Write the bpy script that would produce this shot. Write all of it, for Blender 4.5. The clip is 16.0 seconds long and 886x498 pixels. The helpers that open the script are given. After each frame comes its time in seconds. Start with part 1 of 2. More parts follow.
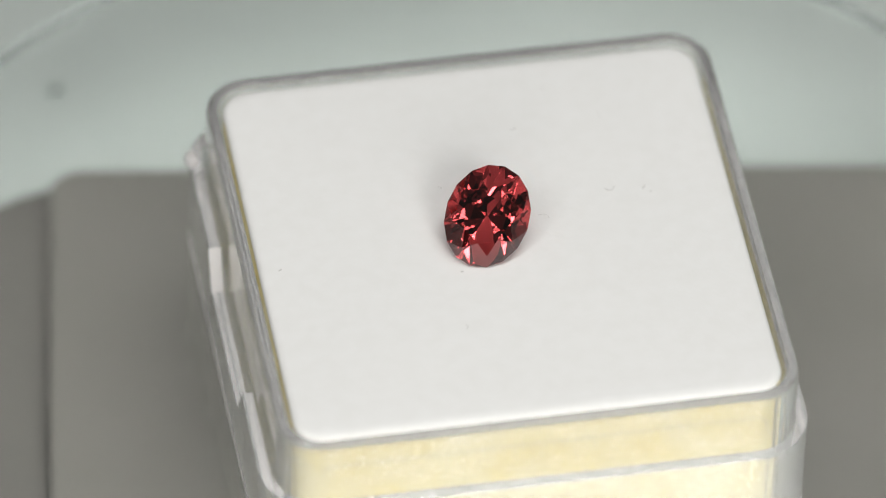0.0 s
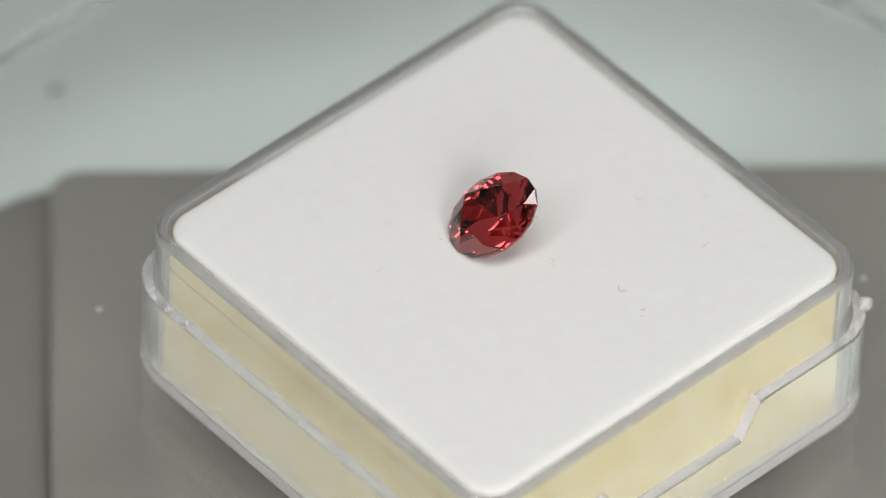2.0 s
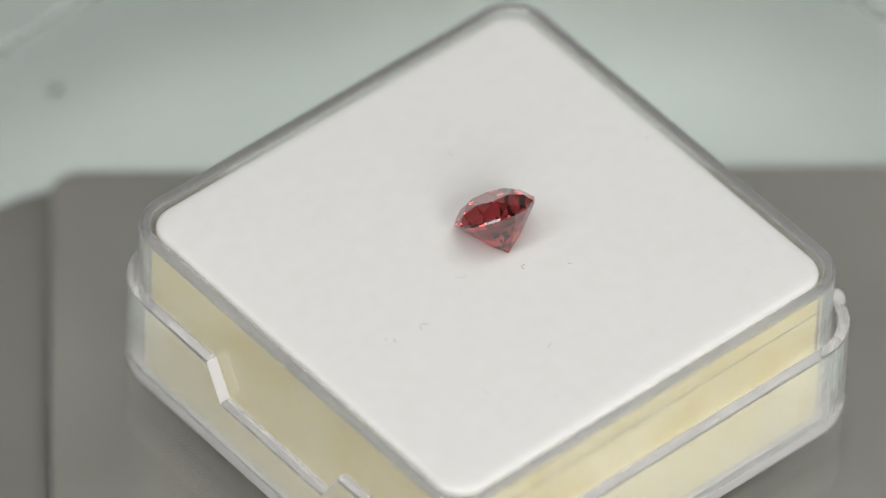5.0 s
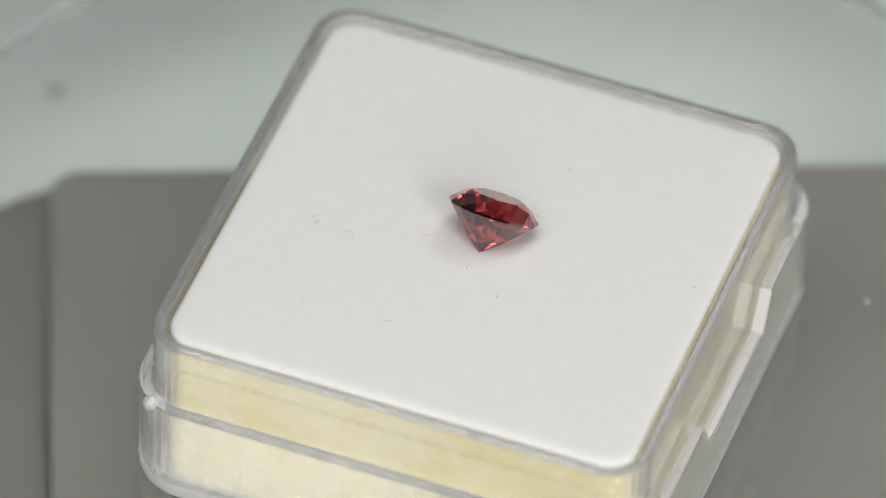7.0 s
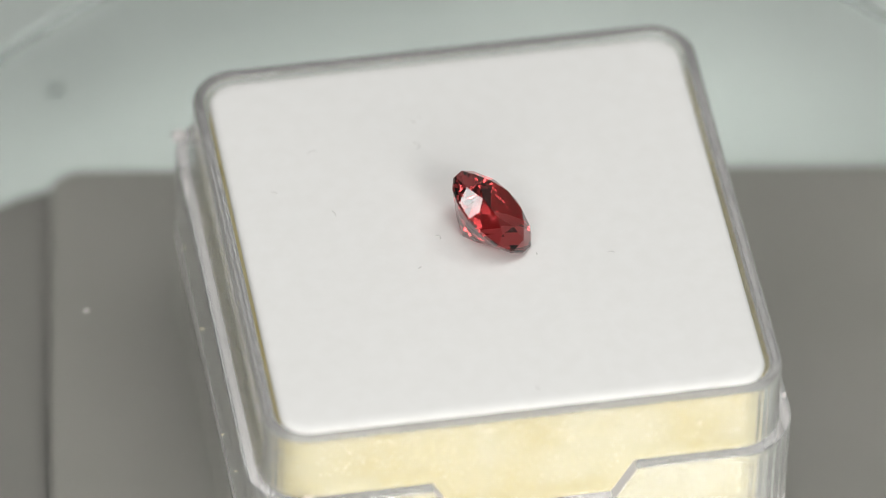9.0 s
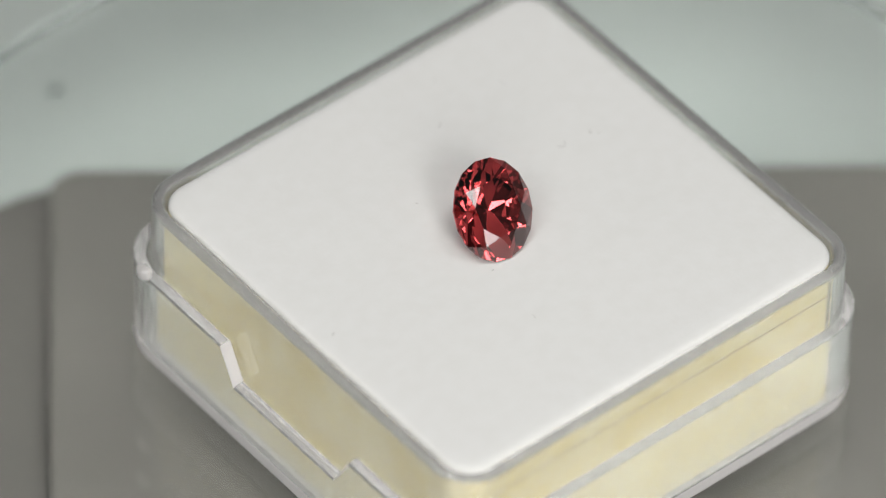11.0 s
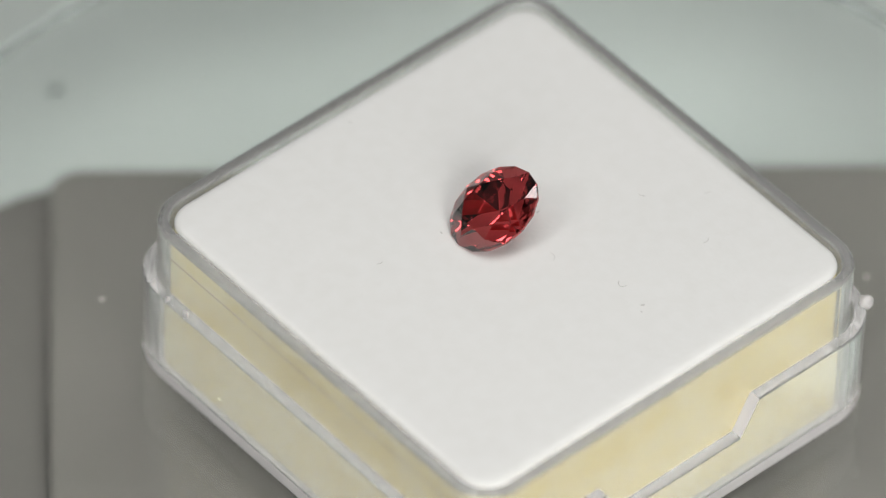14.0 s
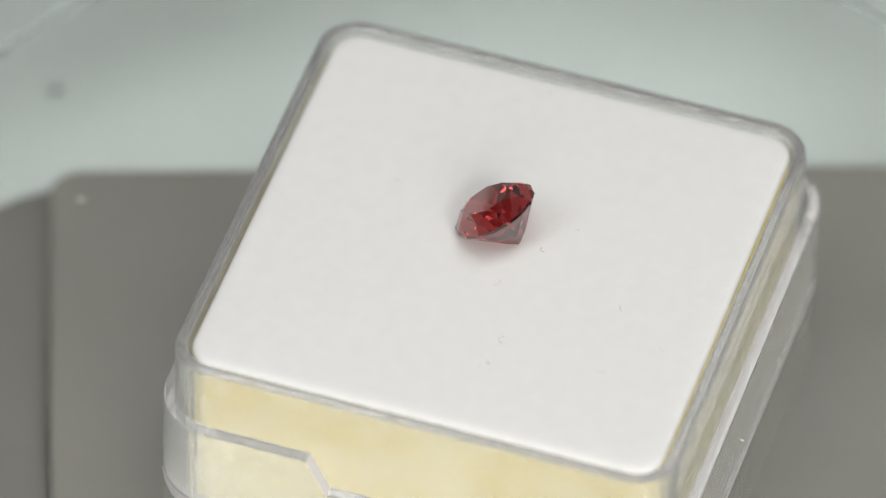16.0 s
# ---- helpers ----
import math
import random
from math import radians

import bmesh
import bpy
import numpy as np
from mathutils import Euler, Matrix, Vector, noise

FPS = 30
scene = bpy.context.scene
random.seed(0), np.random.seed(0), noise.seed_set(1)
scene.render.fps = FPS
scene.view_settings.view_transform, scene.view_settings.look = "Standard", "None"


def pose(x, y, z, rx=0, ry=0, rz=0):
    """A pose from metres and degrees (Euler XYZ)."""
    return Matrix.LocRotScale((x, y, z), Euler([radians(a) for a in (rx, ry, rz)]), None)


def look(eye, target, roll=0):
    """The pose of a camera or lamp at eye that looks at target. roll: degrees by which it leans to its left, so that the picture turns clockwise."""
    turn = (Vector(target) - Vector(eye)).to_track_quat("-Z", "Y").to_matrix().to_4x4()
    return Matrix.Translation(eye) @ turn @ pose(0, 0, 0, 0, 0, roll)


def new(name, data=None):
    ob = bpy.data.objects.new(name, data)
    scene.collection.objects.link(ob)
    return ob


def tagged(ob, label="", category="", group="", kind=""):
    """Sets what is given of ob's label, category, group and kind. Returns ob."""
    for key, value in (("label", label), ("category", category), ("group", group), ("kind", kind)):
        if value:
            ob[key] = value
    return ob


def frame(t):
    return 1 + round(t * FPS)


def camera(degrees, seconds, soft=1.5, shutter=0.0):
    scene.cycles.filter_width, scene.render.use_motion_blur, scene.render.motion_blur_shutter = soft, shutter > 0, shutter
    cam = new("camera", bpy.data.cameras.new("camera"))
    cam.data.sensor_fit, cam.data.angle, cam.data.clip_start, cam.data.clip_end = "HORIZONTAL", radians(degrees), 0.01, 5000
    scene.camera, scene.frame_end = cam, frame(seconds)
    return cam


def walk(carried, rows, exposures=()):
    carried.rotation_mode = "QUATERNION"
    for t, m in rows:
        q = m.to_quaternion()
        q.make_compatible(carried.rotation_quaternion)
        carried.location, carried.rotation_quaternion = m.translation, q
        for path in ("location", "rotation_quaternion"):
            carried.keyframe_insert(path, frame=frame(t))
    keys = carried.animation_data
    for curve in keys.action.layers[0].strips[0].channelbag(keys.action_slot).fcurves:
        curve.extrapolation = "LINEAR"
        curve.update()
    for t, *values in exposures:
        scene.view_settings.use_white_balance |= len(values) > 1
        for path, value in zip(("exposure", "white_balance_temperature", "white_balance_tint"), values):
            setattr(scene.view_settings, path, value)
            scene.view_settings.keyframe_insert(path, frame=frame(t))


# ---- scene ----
MM = 0.001
FOAM_Z = 12.1                      # foam's top over the turntable, mm

# camera
cam = camera(5.89, 16.0, 1.1)
cam.data.dof.use_dof, cam.data.dof.focus_distance, cam.data.dof.aperture_fstop = True, .5205, 20
EYE_AT = Vector((0, -362.07, 375.12 + FOAM_Z)) * MM
AIM = Vector((-0.00534, 0.69406, -0.71990))
EYE = look(EYE_AT, EYE_AT + AIM, 1.97)
walk(cam, [(0, EYE), (16.0, EYE)],
     [(0, 0), (1, -.05), (2, -.1), (3, 0), (4, -.06), (5, -.12), (6.3, -.04), (7.5, -.2), (8.2, -.18), (9, -.02), (10.2, -.12), (11.5, -.1), (12.3, 0), (13, -.02), (14, -.1), (15, 0), (16, -.04)])

# turning: seconds, lag in degrees, drift across and away in mm
PERIOD = 12.021
TURN = [(0, -1.60, -0.06, 0.04), (0.5, -2.45, -0.22, -0.15), (1, -2.28, -0.05, -0.05), (1.5, -2.71, -0.02, 0.17), (2, -3.13, -0.04, 0.2), (2.5, -3.03, -0.22, 0.22),
        (3, -3.25, -0.35, 0.29), (3.5, -2.19, -0.16, 0.53), (4, -1.03, -0.05, 0.85), (4.5, -1.32, -0.03, 0.93), (5, -1.36, -0, 0.96), (6.2, -0.83, 0.17, 1.06),
        (7.5, -0.39, 0.31, 1.11), (8, -0.62, 0.34, 1), (8.5, -0.74, 0.39, 0.97), (9, -1.11, 0.39, 0.82), (10.2, -0.78, 0.38, 0.74), (11.5, -0.38, 0.35, 0.67),
        (12, -2.18, 0.24, 0.63), (12.5, -3.21, 0.17, 0.57), (13, -2.64, 0.11, 0.59), (13.5, -2.09, 0.07, 0.63), (14, -1.63, 0.01, 0.71), (14.5, -0.68, -0.04, 0.69),
        (15, -1.03, -0.05, 0.7), (15.5, -2.00, -0.06, 0.73), (16, -2.57, -0.06, 0.87)]


def between(t, k):
    """A smooth value of column k of TURN at t seconds."""
    n = len(TURN)
    j = max(i for i in range(n - 1) if TURN[i][0] <= t or i == 0)
    a, b = TURN[j], TURN[j + 1]
    p, q = TURN[max(0, j - 1)], TURN[min(n - 1, j + 2)]
    h = b[0] - a[0]
    m0, m1 = (b[k] - p[k]) / (b[0] - p[0]) * h, (q[k] - a[k]) / (q[0] - a[0]) * h
    u = (t - a[0]) / h
    return ((2 * u**3 - 3 * u**2 + 1) * a[k] + (u**3 - 2 * u**2 + u) * m0 + (3 * u**2 - 2 * u**3) * b[k] + (u**3 - u**2) * m1)


def turning(t):
    """The pose of all that stands on the turntable at t seconds."""
    return pose(between(t, 2) * MM, between(t, 3) * MM, 0, 0, 0, -360 * t / PERIOD - between(t, 1))


BOX_AT = pose(0, 0, 0, 0, 0, 10.43) @ pose(.75 * MM, .63 * MM, 0)

# light
world = bpy.data.worlds.new("world")
world.use_nodes = True
world.node_tree.nodes["Background"].inputs[0].default_value = (1, 1, .985, 1)
world.node_tree.nodes["Background"].inputs[1].default_value = 0.05
scene.world = world


def area_lamp(name, eye, target, w, h, watts, colour):
    lamp = bpy.data.lights.new(name, "AREA")
    lamp.shape, lamp.size, lamp.size_y, lamp.energy, lamp.color = "RECTANGLE", w, h, watts, colour
    ob = new(name, lamp)
    ob.matrix_world = look(eye, target)
    return ob


def round_gem(az, el, d):
    """A place d metres from the gem, by compass way and height in degrees."""
    a, e = radians(az), radians(el)
    return (d * math.cos(e) * math.cos(a), d * math.cos(e) * math.sin(a), .014 + d * math.sin(e))


GEM = (0, 0, .014)
area_lamp("strip_light", round_gem(-64, 37, .46), GEM, .12, .13, .56, (1, .985, .965))
area_lamp("front_light", round_gem(-79, 22, .46), GEM, .40, .09, .60, (1, .985, .965))
area_lamp("side_light", round_gem(-134, 51, .46), GEM, .075, .22, .37, (1, .99, .975))
area_lamp("top_light", round_gem(10, 71, .46), GEM, .12, .12, .29, (1, 1, .985))
area_lamp("overhead_light", round_gem(-92, 78, .46), GEM, .20, .20, .66, (1, 1, .985))


# ---- materials ----
def material(name, colour, rough=.5, **inputs):
    m = bpy.data.materials.new(name)
    m.use_nodes = True
    b = m.node_tree.nodes["Principled BSDF"]
    b.inputs["Base Color"].default_value = (*colour, 1)
    b.inputs["Roughness"].default_value = rough
    for key, value in inputs.items():
        b.inputs[key.replace("_", " ")].default_value = value
    return m


def mottle(m, scale, low, high, detail=6, bump=0.0, bump_scale=4000, dist=.0001):
    """Lets the base colour wander between two colours with the place on the thing, and roughens the surface."""
    nt = m.node_tree
    b = nt.nodes["Principled BSDF"]
    at = nt.nodes.new("ShaderNodeTexCoord")
    no = nt.nodes.new("ShaderNodeTexNoise")
    no.inputs["Scale"].default_value, no.inputs["Detail"].default_value = scale, detail
    ramp = nt.nodes.new("ShaderNodeValToRGB")
    ramp.color_ramp.elements[0].position, ramp.color_ramp.elements[1].position = .35, .65
    ramp.color_ramp.elements[0].color, ramp.color_ramp.elements[1].color = (*low, 1), (*high, 1)
    nt.links.new(at.outputs["Object"], no.inputs["Vector"])
    nt.links.new(no.outputs["Fac"], ramp.inputs["Fac"])
    nt.links.new(ramp.outputs["Color"], b.inputs["Base Color"])
    if bump:
        fine = nt.nodes.new("ShaderNodeTexNoise")
        fine.inputs["Scale"].default_value, fine.inputs["Detail"].default_value = bump_scale, 3
        bp = nt.nodes.new("ShaderNodeBump")
        bp.inputs["Strength"].default_value, bp.inputs["Distance"].default_value = bump, dist
        nt.links.new(at.outputs["Object"], fine.inputs["Vector"])
        nt.links.new(fine.outputs["Fac"], bp.inputs["Height"])
        nt.links.new(bp.outputs["Normal"], b.inputs["Normal"])
    return m


def worn(m, scale, low, high):
    """Lets the roughness wander: scuffs and handling marks."""
    nt = m.node_tree
    b = nt.nodes["Principled BSDF"]
    at = nt.nodes.new("ShaderNodeTexCoord")
    no = nt.nodes.new("ShaderNodeTexNoise")
    no.inputs["Scale"].default_value, no.inputs["Detail"].default_value = scale, 5
    mr = nt.nodes.new("ShaderNodeMapRange")
    mr.inputs["From Min"].default_value, mr.inputs["From Max"].default_value = .4, .75
    mr.inputs["To Min"].default_value, mr.inputs["To Max"].default_value = low, high
    nt.links.new(at.outputs["Object"], no.inputs["Vector"])
    nt.links.new(no.outputs["Fac"], mr.inputs["Value"])
    nt.links.new(mr.outputs["Result"], b.inputs["Roughness"])
    return m


M_PLASTIC = worn(material("clear_styrene", (.95, .95, .94), .03, Transmission_Weight=.84, IOR=1.5), 900, .03, .2)
M_SHELL = worn(material("scuffed_clear_styrene", (.96, .97, .96), .03, Transmission_Weight=.91, IOR=1.5), 900, .03, .2)
M_WHITE = mottle(material("white_flock", (.86, .86, .86), .95), 900, (.857, .854, .832), (.874, .872, .854), 9, .22, 3600, .00008)
M_CREAM = mottle(material("cream_foam", (.93, .87, .62), .95), 300, (.66, .565, .25), (.715, .655, .405), 6, .6, 3500, .00015)
M_GEM = material("red_garnet", (.66, .07, .075), 0.0, Transmission_Weight=1.0, IOR=1.98)
M_FROST_LIT = material("frosted_and_lit_styrene", (.78, .755, .745), .5, Transmission_Weight=.2, IOR=1.5)


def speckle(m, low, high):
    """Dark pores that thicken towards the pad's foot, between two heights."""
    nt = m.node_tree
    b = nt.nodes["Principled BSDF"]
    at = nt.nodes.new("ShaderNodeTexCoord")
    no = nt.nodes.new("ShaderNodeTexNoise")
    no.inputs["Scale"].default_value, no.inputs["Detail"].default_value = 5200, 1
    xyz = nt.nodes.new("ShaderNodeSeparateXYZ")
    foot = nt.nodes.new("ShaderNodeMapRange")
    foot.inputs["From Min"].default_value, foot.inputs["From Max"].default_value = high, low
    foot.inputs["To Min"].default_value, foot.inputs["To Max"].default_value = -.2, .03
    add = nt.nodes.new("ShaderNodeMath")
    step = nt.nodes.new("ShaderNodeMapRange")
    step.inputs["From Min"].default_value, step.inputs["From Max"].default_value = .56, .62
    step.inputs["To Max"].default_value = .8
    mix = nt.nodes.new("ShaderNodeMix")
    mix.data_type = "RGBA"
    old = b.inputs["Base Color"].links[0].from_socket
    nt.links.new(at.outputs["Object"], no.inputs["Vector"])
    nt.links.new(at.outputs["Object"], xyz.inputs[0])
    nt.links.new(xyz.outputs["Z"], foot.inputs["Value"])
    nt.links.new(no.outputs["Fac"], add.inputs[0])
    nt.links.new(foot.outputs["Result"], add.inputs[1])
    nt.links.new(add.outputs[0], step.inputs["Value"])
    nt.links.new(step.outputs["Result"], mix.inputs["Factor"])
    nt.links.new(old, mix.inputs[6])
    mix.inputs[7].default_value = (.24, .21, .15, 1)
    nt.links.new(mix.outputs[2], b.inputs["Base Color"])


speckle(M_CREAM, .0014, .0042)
M_LINT = material("grey_lint", (.64, .63, .61), .9)
M_PALE = material("pale_yellow_dust", (.85, .78, .55), .5)
M_SENSOR_SPOT = material("dark_sensor_spot", (.07, .07, .06), .9)
M_DUST = material("pale_dust", (.46, .45, .42), .9)
M_DISC = worn(material("clear_acrylic", (.97, .98, .975), .012, Transmission_Weight=1.0, IOR=1.49), 120, .006, .03)
M_TABLE = mottle(material("grey_green_laminate", (.46, .54, .49), .5), 40, (.455, .5, .47), (.475, .52, .49), 7)
M_DARK = mottle(material("grey_brown_plastic", (.2, .19, .17), .55), 60, (.143, .138, .122), (.156, .15, .134), 7)
M_FOOT = mottle(material("dark_grey_brown_plastic", (.17, .165, .148), .55), 60, (.113, .108, .098), (.124, .118, .107), 7)
M_BOARD = material("grey_board", (.34, .34, .33), .7)
M_NIGHT = material("dark_cloth", (.035, .034, .033), .9)


# ---- builders ----
def mesh_of(name, bm, mat):
    me = bpy.data.meshes.new(name)
    bmesh.ops.recalc_face_normals(bm, faces=bm.faces)
    bm.to_mesh(me)
    bm.free()
    me.materials.append(mat)
    return me


def part(name, bm, mat, parent=None, label=""):
    ob = new(name, mesh_of(name, bm, mat))
    ob.parent = parent
    return tagged(ob, label)


def block(x0, x1, y0, y1, z0, z1, bevel=0):
    bm = bmesh.new()
    bmesh.ops.create_cube(bm, size=1, matrix=Matrix.Translation(((x0 + x1) / 2, (y0 + y1) / 2, (z0 + z1) / 2)) @ Matrix.Diagonal((x1 - x0, y1 - y0, z1 - z0, 1)))
    if bevel:
        bmesh.ops.bevel(bm, geom=bm.edges[:], offset=bevel, segments=2, affect="EDGES", profile=.5)
    return bm


def outline(hx, hy, r, steps=8, marks=()):
    """Places and outward ways round a rounded rectangle, counter-clockwise; marks: extra places along each x side."""
    out = []
    corners = [(hx - r, -hy + r, -90), (hx - r, hy - r, 0), (-hx + r, hy - r, 90), (-hx + r, -hy + r, 180)]
    for k, (cx, cy, a0) in enumerate(corners):
        for i in range(steps + 1):
            a = radians(a0 + 90 * i / steps)
            out.append((cx + r * math.cos(a), cy + r * math.sin(a), math.cos(a), math.sin(a)))
        if k in (0, 2):
            for m in marks:
                out.append((hx, m - .4, 1, 0) if k == 0 else (-hx, -m - .4, -1, 0))
    return out


def swept(path, profile, close=True, cap=False, lift=None):
    """A profile of (out, z) in mm carried round the path."""
    bm = bmesh.new()
    rings = []
    for x, y, nx, ny in path:
        ring = []
        for o, z in profile:
            px, py = x + nx * o, y + ny * o
            ring.append(bm.verts.new((px * MM, py * MM, (lift(px, py, z) if lift else z) * MM)))
        rings.append(ring)
    n, k = len(rings), len(profile)
    for i in range(n):
        a, b = rings[i], rings[(i + 1) % n]
        for j in range(k if close else k - 1):
            bm.faces.new((a[j], b[j], b[(j + 1) % k], a[(j + 1) % k]))
    if cap:
        bm.faces.new([r[0] for r in rings])
        bm.faces.new([r[-1] for r in rings][::-1])
    return bm


# ---- setting ----
tabletop = tagged(part("tabletop", block(-.9, .9, -.9, .9, -.044, -.014), M_TABLE), "grey-green laminate tabletop under the turntable", "table", kind="structure")


def slab(x0, x1, y0, y1, z0, z1, r, soft=.4):
    """A flat plate with rounded corners and softened upper edge, mm."""
    cx, cy, hx, hy = (x0 + x1) / 2, (y0 + y1) / 2, (x1 - x0) / 2, (y1 - y0) / 2
    path = [(x + cx, y + cy, nx, ny) for x, y, nx, ny in outline(hx, hy, r, 12)]
    return swept(path, [(0, z0), (0, z1 - soft), (-.3 * soft, z1 - .3 * soft), (-soft, z1)], False, True)


# the turntable's still stand, and the clear platter that turns on it
stand = tagged(new("turntable_stand"), "flat grey-brown stand with rounded corners under the platter", "stand")
stand.matrix_world = pose(0, 0, 0, 0, 0, 3.8)
part("foot_plate", slab(-34.5, 33, -75, 26.2, -14, -10.5, 10), M_FOOT, stand, "darker foot plate")
part("upper_plate", slab(-26.8, 31.5, -72, 26.2, -10.5, -9, 2.2), M_DARK, stand)
path = [(0, 0, math.cos(a), math.sin(a)) for a in [2 * math.pi * i / 64 for i in range(64)]]
part("spindle", swept(path, [(4, -9), (5, -9), (5, -3.1), (4, -3.1)], False, True), M_DARK, stand)

turntable = tagged(new("turntable"), "small round clear acrylic turntable platter", "turntable")
disc = [(39.8, -3), (41.4, -3), (41.8, -2.6), (41.8, -.4), (41.4, 0), (39.8, 0)]
path = [(0, 0, math.cos(a), math.sin(a)) for a in [2 * math.pi * i / 128 for i in range(128)]]
platter = part("platter", swept(path, disc, False, True), M_DISC, turntable)
platter.visible_shadow = False

# dark wall behind the camera, out of view, added to darken the gem's reflections
tagged(part("unseen_dark_front", block(-.55, .55, -.86, -.80, -.014, 1.1), M_NIGHT), "unseen dark wall added to darken the gem's reflections", "wall", kind="structure")

# unseen grey boards added round three sides of the table to set the gem's surrounding light
for name, box in (("unseen_board_left", (-.42, -.415, -.30, .40)), ("unseen_board_right", (.415, .42, -.30, .40)), ("unseen_board_back", (-.415, .415, .395, .40))):
    tagged(part(name, block(*box, -.014, .20, .001), M_BOARD), "unseen grey board added to set the light round the gem", "board", kind="structure")

# ---- the box ----
HALF = 15.0
gem_box = tagged(new("gem_box"), "clear plastic square gem box with stepped lower shell", "box")
rim = FOAM_Z + .15
tray = part("tray", swept(outline(HALF, 14.92, 1.9), [(-1.5, .46), (.63, .46), (.83, .7), (.83, rim - .36), (.80, rim - .22), (.73, rim - .1), (.62, rim - .02), (.5, rim), (.36, rim), (.24, rim - .02), (.13, rim - .1), (.06, rim - .25), (.06, .85), (-1.5, .85)], False, True), M_PLASTIC, gem_box)
TOP, LOW = FOAM_Z - 4.4, FOAM_Z - 6.95


def notch(x, y, z):
    """Lowers the shell's upper edge in the middle of the two x sides."""
    if z < LOW or abs(x) < 15.9:
        return z
    d = min(1, max(0, (6.15 - abs(y + .4)) / 1.35))
    return z - d * (TOP - LOW)


marks = (-6.3, -6.15, -4.8, -4.6, 0, 4.6, 4.8, 6.15, 6.3)
shell = part("shell", swept(outline(HALF, 14.92, 1.9, 8, marks), [(-1.5, 0), (1.0, 0), (1.35, .12), (1.6, .4), (1.72, .8), (1.75, 1.2), (1.75, 1.55), (1.75, TOP - .16), (1.73, TOP - .07), (1.67, TOP), (1.04, TOP), (.98, TOP - .05), (.94, TOP - .16), (.94, .42), (-1.5, .42)], False, True, notch), M_SHELL, gem_box)
shell.location = (-.1 * MM, .16 * MM, 0)
shell.data.materials.append(M_FROST_LIT)
# frosted cuts on the notch ramps; round the foot the pale colour paints refracted light
for f in shell.data.polygons:
    c = f.center / MM
    ramp = abs(c.x) > 15.9 and c.z > LOW - .4 and 4.6 < abs(c.y + .4) < 6.3 and abs(f.normal.y) > .3 and f.normal.z > .2
    if ramp or (c.z < 1.5 and f.normal.z < .5 and max(abs(c.x), abs(c.y)) > 15.5 and (f.normal.x * c.x + f.normal.y * c.y) > 0):
        f.material_index = 1
for ob in (tray, shell):
    ob.visible_shadow = False

foam_pad = tagged(new("foam_pad"), "cream foam pad with a white flocked top in the box", "foam pad")
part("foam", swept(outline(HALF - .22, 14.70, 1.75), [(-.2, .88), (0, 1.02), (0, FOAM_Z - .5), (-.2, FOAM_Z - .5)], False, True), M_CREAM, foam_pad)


def domed_sheet():
    """The pad's white top: a thin sheet with soft edges, a little higher in the middle."""
    bm = bmesh.new()
    path = outline(HALF - .2, 14.72, 1.75)
    levels = [(1, -.5), (1, -.34), (.997, -.2), (.99, -.08), (.978, -.01)] + [(k, 0.2 * (1 - k * k)) for k in (.95, .9, .82, .74, .66, .58, .5, .42, .34, .26, .18, .1)]
    rings = [[bm.verts.new((x * k * MM, y * k * MM, (FOAM_Z + z) * MM)) for x, y, _, _ in path] for k, z in levels]
    n = len(path)
    for a, b in zip(rings, rings[1:]):
        for i in range(n):
            f = bm.faces.new((a[i], a[(i + 1) % n], b[(i + 1) % n], b[i]))
            f.smooth = True
    bm.faces.new(rings[-1]), bm.faces.new(rings[0][::-1])
    return bm


part("top_sheet", domed_sheet(), M_WHITE, foam_pad, "white flocked top sheet")


def thread(points, r, parent, name, mat):
    """A thin bent fibre through points in mm."""
    bm = bmesh.new()
    rings = []
    for i, p in enumerate(points):
        p = Vector(p)
        a = Vector(points[max(0, i - 1)])
        b = Vector(points[min(len(points) - 1, i + 1)])
        way = (b - a).normalized()
        side = way.cross(Vector((0, 0, 1))).normalized()
        up = side.cross(way)
        rings.append([bm.verts.new((p + (side * math.cos(k * 1.2566) + up * math.sin(k * 1.2566)) * r) * MM) for k in range(5)])
    for a, b in zip(rings, rings[1:]):
        for k in range(5):
            bm.faces.new((a[k], b[k], b[(k + 1) % 5], a[(k + 1) % 5]))
    bm.faces.new(rings[0][::-1]), bm.faces.new(rings[-1])
    return part(name, bm, mat, parent)


def foam_top(x, y):
    k = max(abs(x), abs(y)) / HALF
    return FOAM_Z + .2 * (1 - k * k)


# lint on the pad: place in mm, way in degrees, length, bend, thickness
for x, y, way, length, bend, r in ((9.5, 2.6, 60, .28, .02, .06), (7.45, 2.6, 10, .62, .30, .035), (-.4, 2.75, 40, .40, .16, .05), (-2.8, 4.4, 120, .22, .02, .045),
                                   (2.55, 8.7, 20, .45, .05, .035), (8.0, 9.2, 100, .55, .1, .025), (-2.75, -2.8, 0, .16, .01, .05), (-3.2, -7.3, 80, .4, .08, .025),
                                   (-13.55, -.85, 30, .25, .02, .04), (3.1, 1.2, 150, .7, .2, .018), (4.95, 12.0, 60, .4, .1, .018), (9.85, 2.2, 20, .18, .02, .04)):
    a = radians(way)
    y += .03
    pts = []
    for i in range(6):
        u = i / 5 - .5
        px = x + u * length * math.cos(a) - bend * (4 * u * u) * math.sin(a)
        py = y + u * length * math.sin(a) + bend * (4 * u * u) * math.cos(a)
        pts.append((px, py, foam_top(px, py) + r * .6))
    thread(pts, r * .75, foam_pad, "lint", M_LINT)

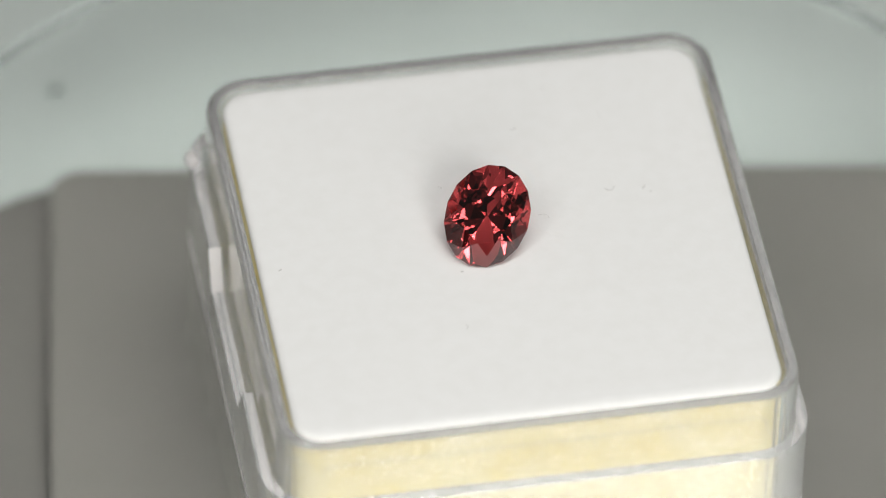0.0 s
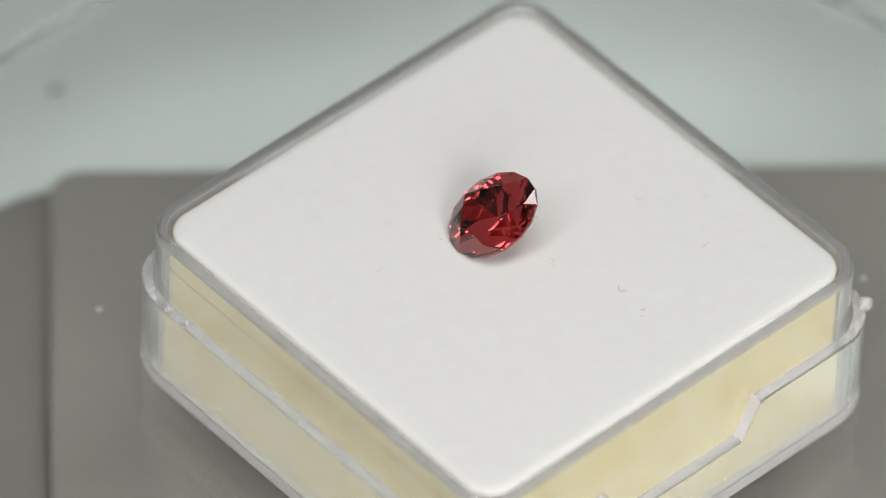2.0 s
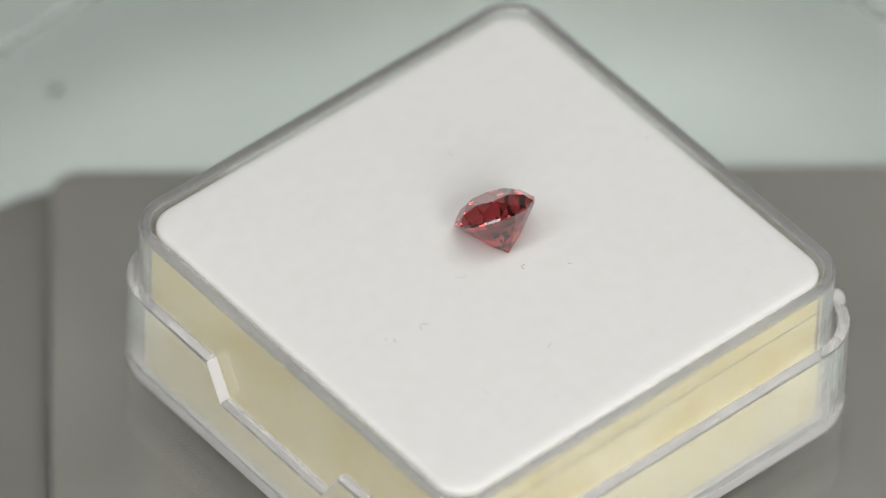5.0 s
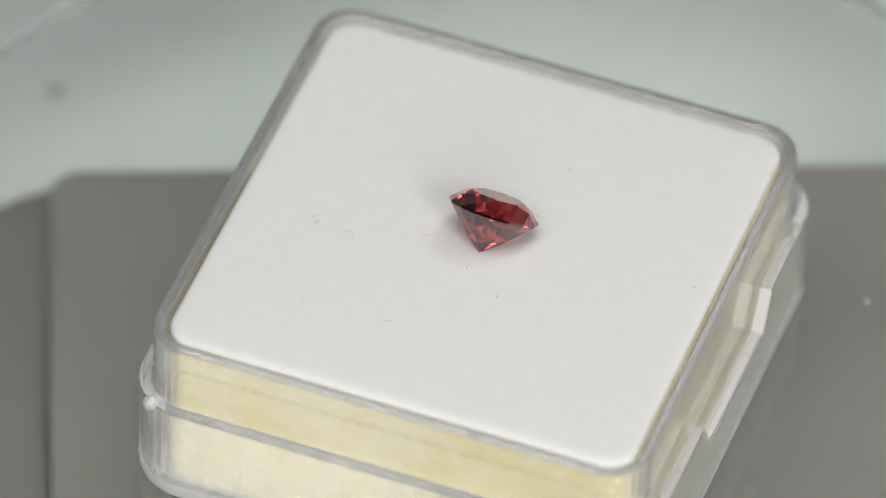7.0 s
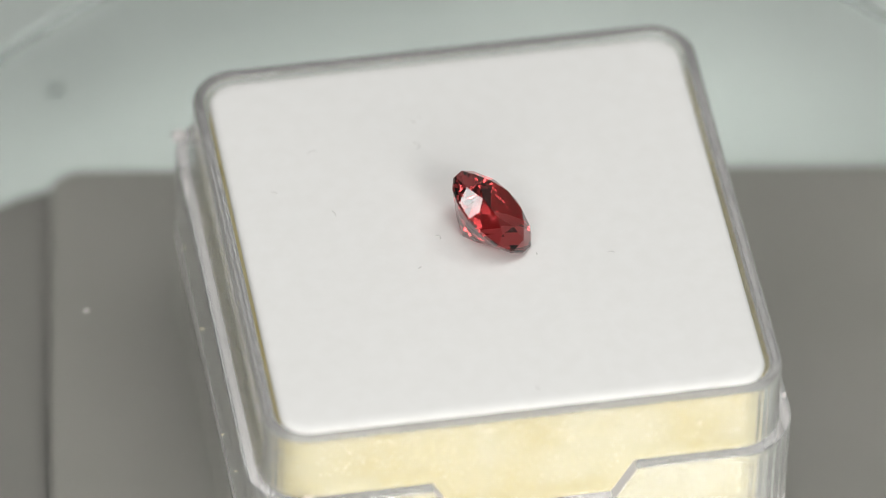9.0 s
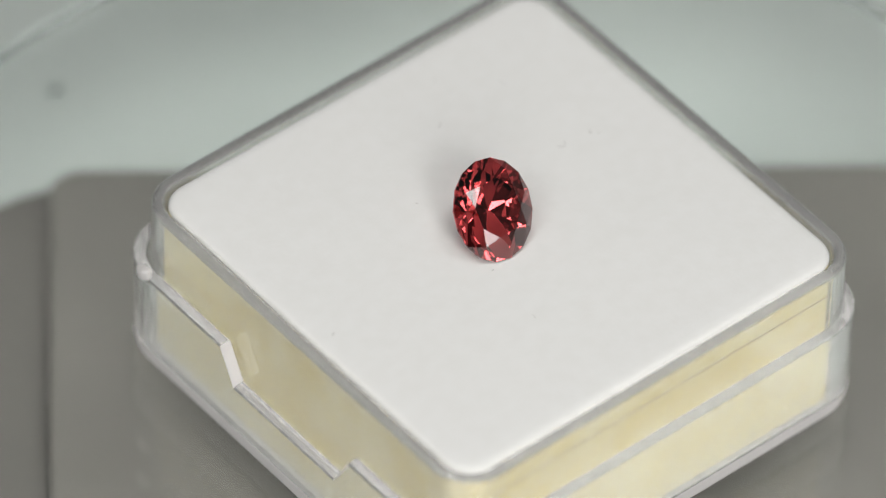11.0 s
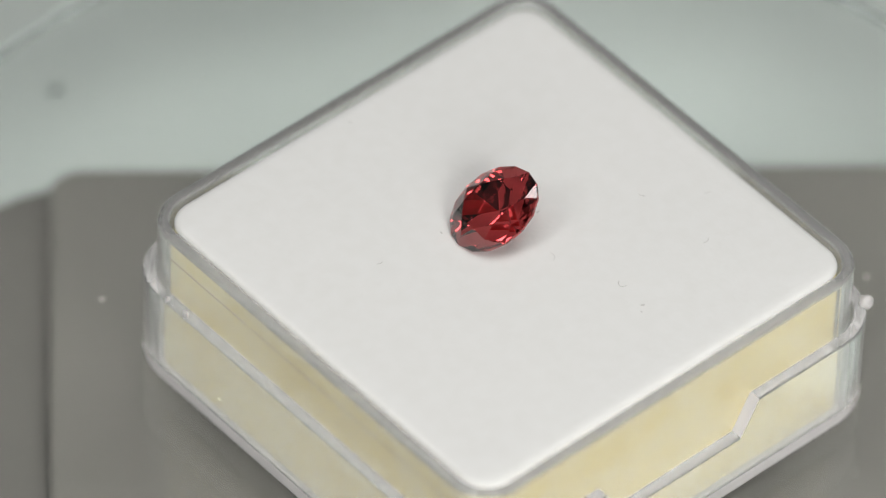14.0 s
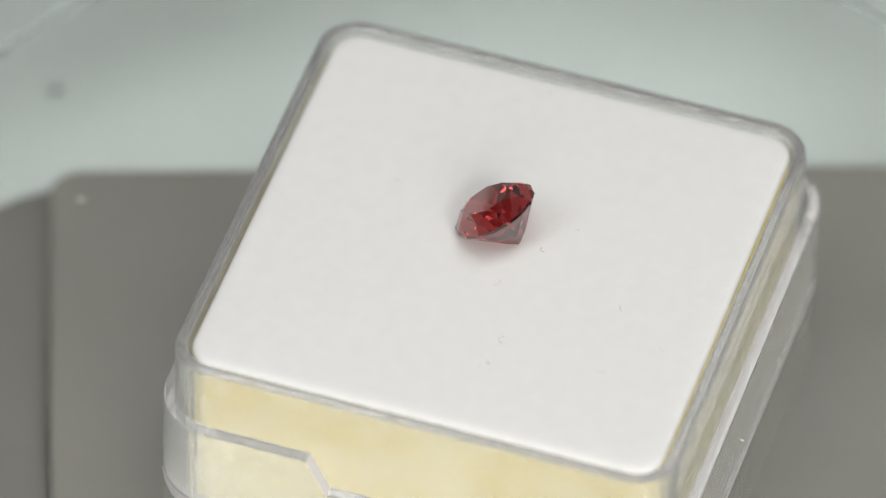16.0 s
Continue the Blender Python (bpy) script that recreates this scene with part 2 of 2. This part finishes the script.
# moulded line on two sides of the tray, the burr on the shell, dust on the turntable
for k in (1, -1):
    y = k * (14.92 + .84)
    z = FOAM_Z - 1.5
    thread([(-13.4, y, z - 1.2), (-13.4, y, z - .4), (-13.1, y, z), (-6, y, z), (0, y, z), (6, y, z), (13.1, y, z), (13.4, y, z - .4), (13.4, y, z - 1.2)], .045, gem_box, "moulded_line", M_PLASTIC)
for x, y, z, size in ((-16.6, 13.4, TOP, (.45, .6, .45)), (15.0, 16.2, TOP, (.45, .45, .5)), (-10.5, -16.5, TOP + .15, (.14, .14, .4)), (-12.3, -16.45, TOP, (.14, .14, .22))):
    bm = bmesh.new()
    bmesh.ops.create_icosphere(bm, subdivisions=2, radius=MM, matrix=Matrix.Translation(Vector((x, y, z)) * MM) @ Matrix.Diagonal((*size, 1)))
    for v in bm.verts:
        v.co += Vector((random.uniform(-1, 1), random.uniform(-1, 1), random.uniform(-1, 1))) * .08 * MM
    part("burr", bm, M_FROST_LIT, shell, "whitish chipped burr")
for x, y, r in ((-17, -17.5, .16), (-.5, -28.9, .2), (4.55, 25.05, .17)):
    bm = bmesh.new()
    bmesh.ops.create_icosphere(bm, subdivisions=1, radius=r * MM, matrix=Matrix.Translation((x * MM, y * MM, .06 * MM)) @ Matrix.Diagonal((1, 1.3, .5, 1)))
    part("dust_speck", bm, M_DUST, turntable)


# a dark spot added for dust on the sensor, and pale dust on the box's walls: side, place along it, height, size in mm
bm = bmesh.new()
bmesh.ops.create_icosphere(bm, subdivisions=2, radius=.4 * MM, matrix=Matrix.Translation((-28.8 * MM, 36.4 * MM, -13.95 * MM)) @ Matrix.Diagonal((1, 1.2, .4, 1)))
tagged(part("sensor_spot", bm, M_SENSOR_SPOT), "small dark spot on the tabletop standing in for dust on the sensor", "dirt")
for side, along, z, r in ((0, -9.2, 3.1, .07), (0, -4.4, 4.0, .06), (0, 3.2, 2.6, .08), (0, 8.8, 3.6, .06), (0, 11.5, 2.2, .05), (1, -10.1, 2.9, .06), (1, -2.6, 3.4, .08), (1, 5.4, 2.4, .06),
                          (1, 10.3, 4.4, .05), (2, -8.3, 2.7, .07), (2, -1.5, 3.9, .06), (2, 6.6, 3.0, .07), (3, -7.1, 3.3, .07), (3, 1.9, 2.5, .05), (3, 9.4, 3.8, .07)):
    a = radians(90 * side)
    at = Vector((16.72 * math.cos(a) - along * math.sin(a), 16.72 * math.sin(a) + along * math.cos(a), z))
    bm = bmesh.new()
    bmesh.ops.create_icosphere(bm, subdivisions=1, radius=r * MM, matrix=Matrix.Translation(at * MM) @ Matrix.Diagonal((.8, 1, 1.3, 1)))
    part("dust_speck", bm, M_PALE, shell)


# ---- the gem ----
def gem_mesh():
    rt, rs, rg, rp = .575, .81, 1.0, .42
    ht, hg, dep = .35, .03, .97
    bm = bmesh.new()
    V = lambda r, deg, z: bm.verts.new((r * math.cos(radians(deg)), r * math.sin(radians(deg)), z))
    c22 = math.cos(radians(22.5))
    zs = ht - (rs * c22 - rt) / (rg - rt) * (ht - hg)
    zp = -dep * (1 - rp * c22) * 1.04
    T = [V(rt, 45 * i, ht) for i in range(8)]
    S = [V(rs, 45 * i + 22.5, zs) for i in range(8)]
    G = [V(rg, 22.5 * i, hg) for i in range(16)]
    H = [V(rg, 22.5 * i, -hg) for i in range(16)]
    P = [V(rp, 45 * i + 22.5, zp - hg) for i in range(8)]
    C = bm.verts.new((0, 0, -dep - hg))
    F = bm.faces.new
    F(T)
    for i in range(8):
        j, g = (i + 1) % 8, 2 * i
        F((T[i], S[i], T[j]))
        F((T[i], S[i - 1], G[g], S[i]))
        F((S[i], G[g], G[g + 1])), F((S[i], G[g + 1], G[(g + 2) % 16]))
        F((C, P[i], P[i - 1])), F((P[i], H[g], P[i - 1]))
        F((P[i], H[g + 1], H[g])), F((P[i], H[(g + 2) % 16], H[g + 1]))
    for g in range(16):
        k = (g + 1) % 16
        F((G[g], H[g], H[k], G[k]))
    return bm


def gem_pose():
    az, tilt, psi = radians(-88.51), radians(39.56), radians(70.49)
    n = Vector((math.sin(tilt) * math.cos(az), math.sin(tilt) * math.sin(az), math.cos(tilt)))
    u = Vector((0, 0, 1)).cross(n).normalized()
    v = n.cross(u)
    a, b = u * math.cos(psi) + v * math.sin(psi), v * math.cos(psi) - u * math.sin(psi)
    m = Matrix((a, b, n)).transposed().to_4x4()
    return Matrix.Translation(Vector((-.107, .305, 2.23 + FOAM_Z)) * MM) @ m


bm = gem_mesh()
bmesh.ops.transform(bm, matrix=Matrix.Diagonal((3.185 * MM, 2.557 * MM, 2.722 * MM, 1)), verts=bm.verts)
gemstone = tagged(part("gemstone", bm, M_GEM), "faceted oval red garnet gemstone lying tilted on the foam", "gemstone")
GEM_AT = gem_pose()


def motions():
    times = [i / 2 for i in range(33)]
    for ob, at in ((turntable, Matrix()), (gem_box, BOX_AT), (foam_pad, BOX_AT), (gemstone, GEM_AT)):
        walk(ob, [(t, turning(t) @ at) for t in times])


motions()
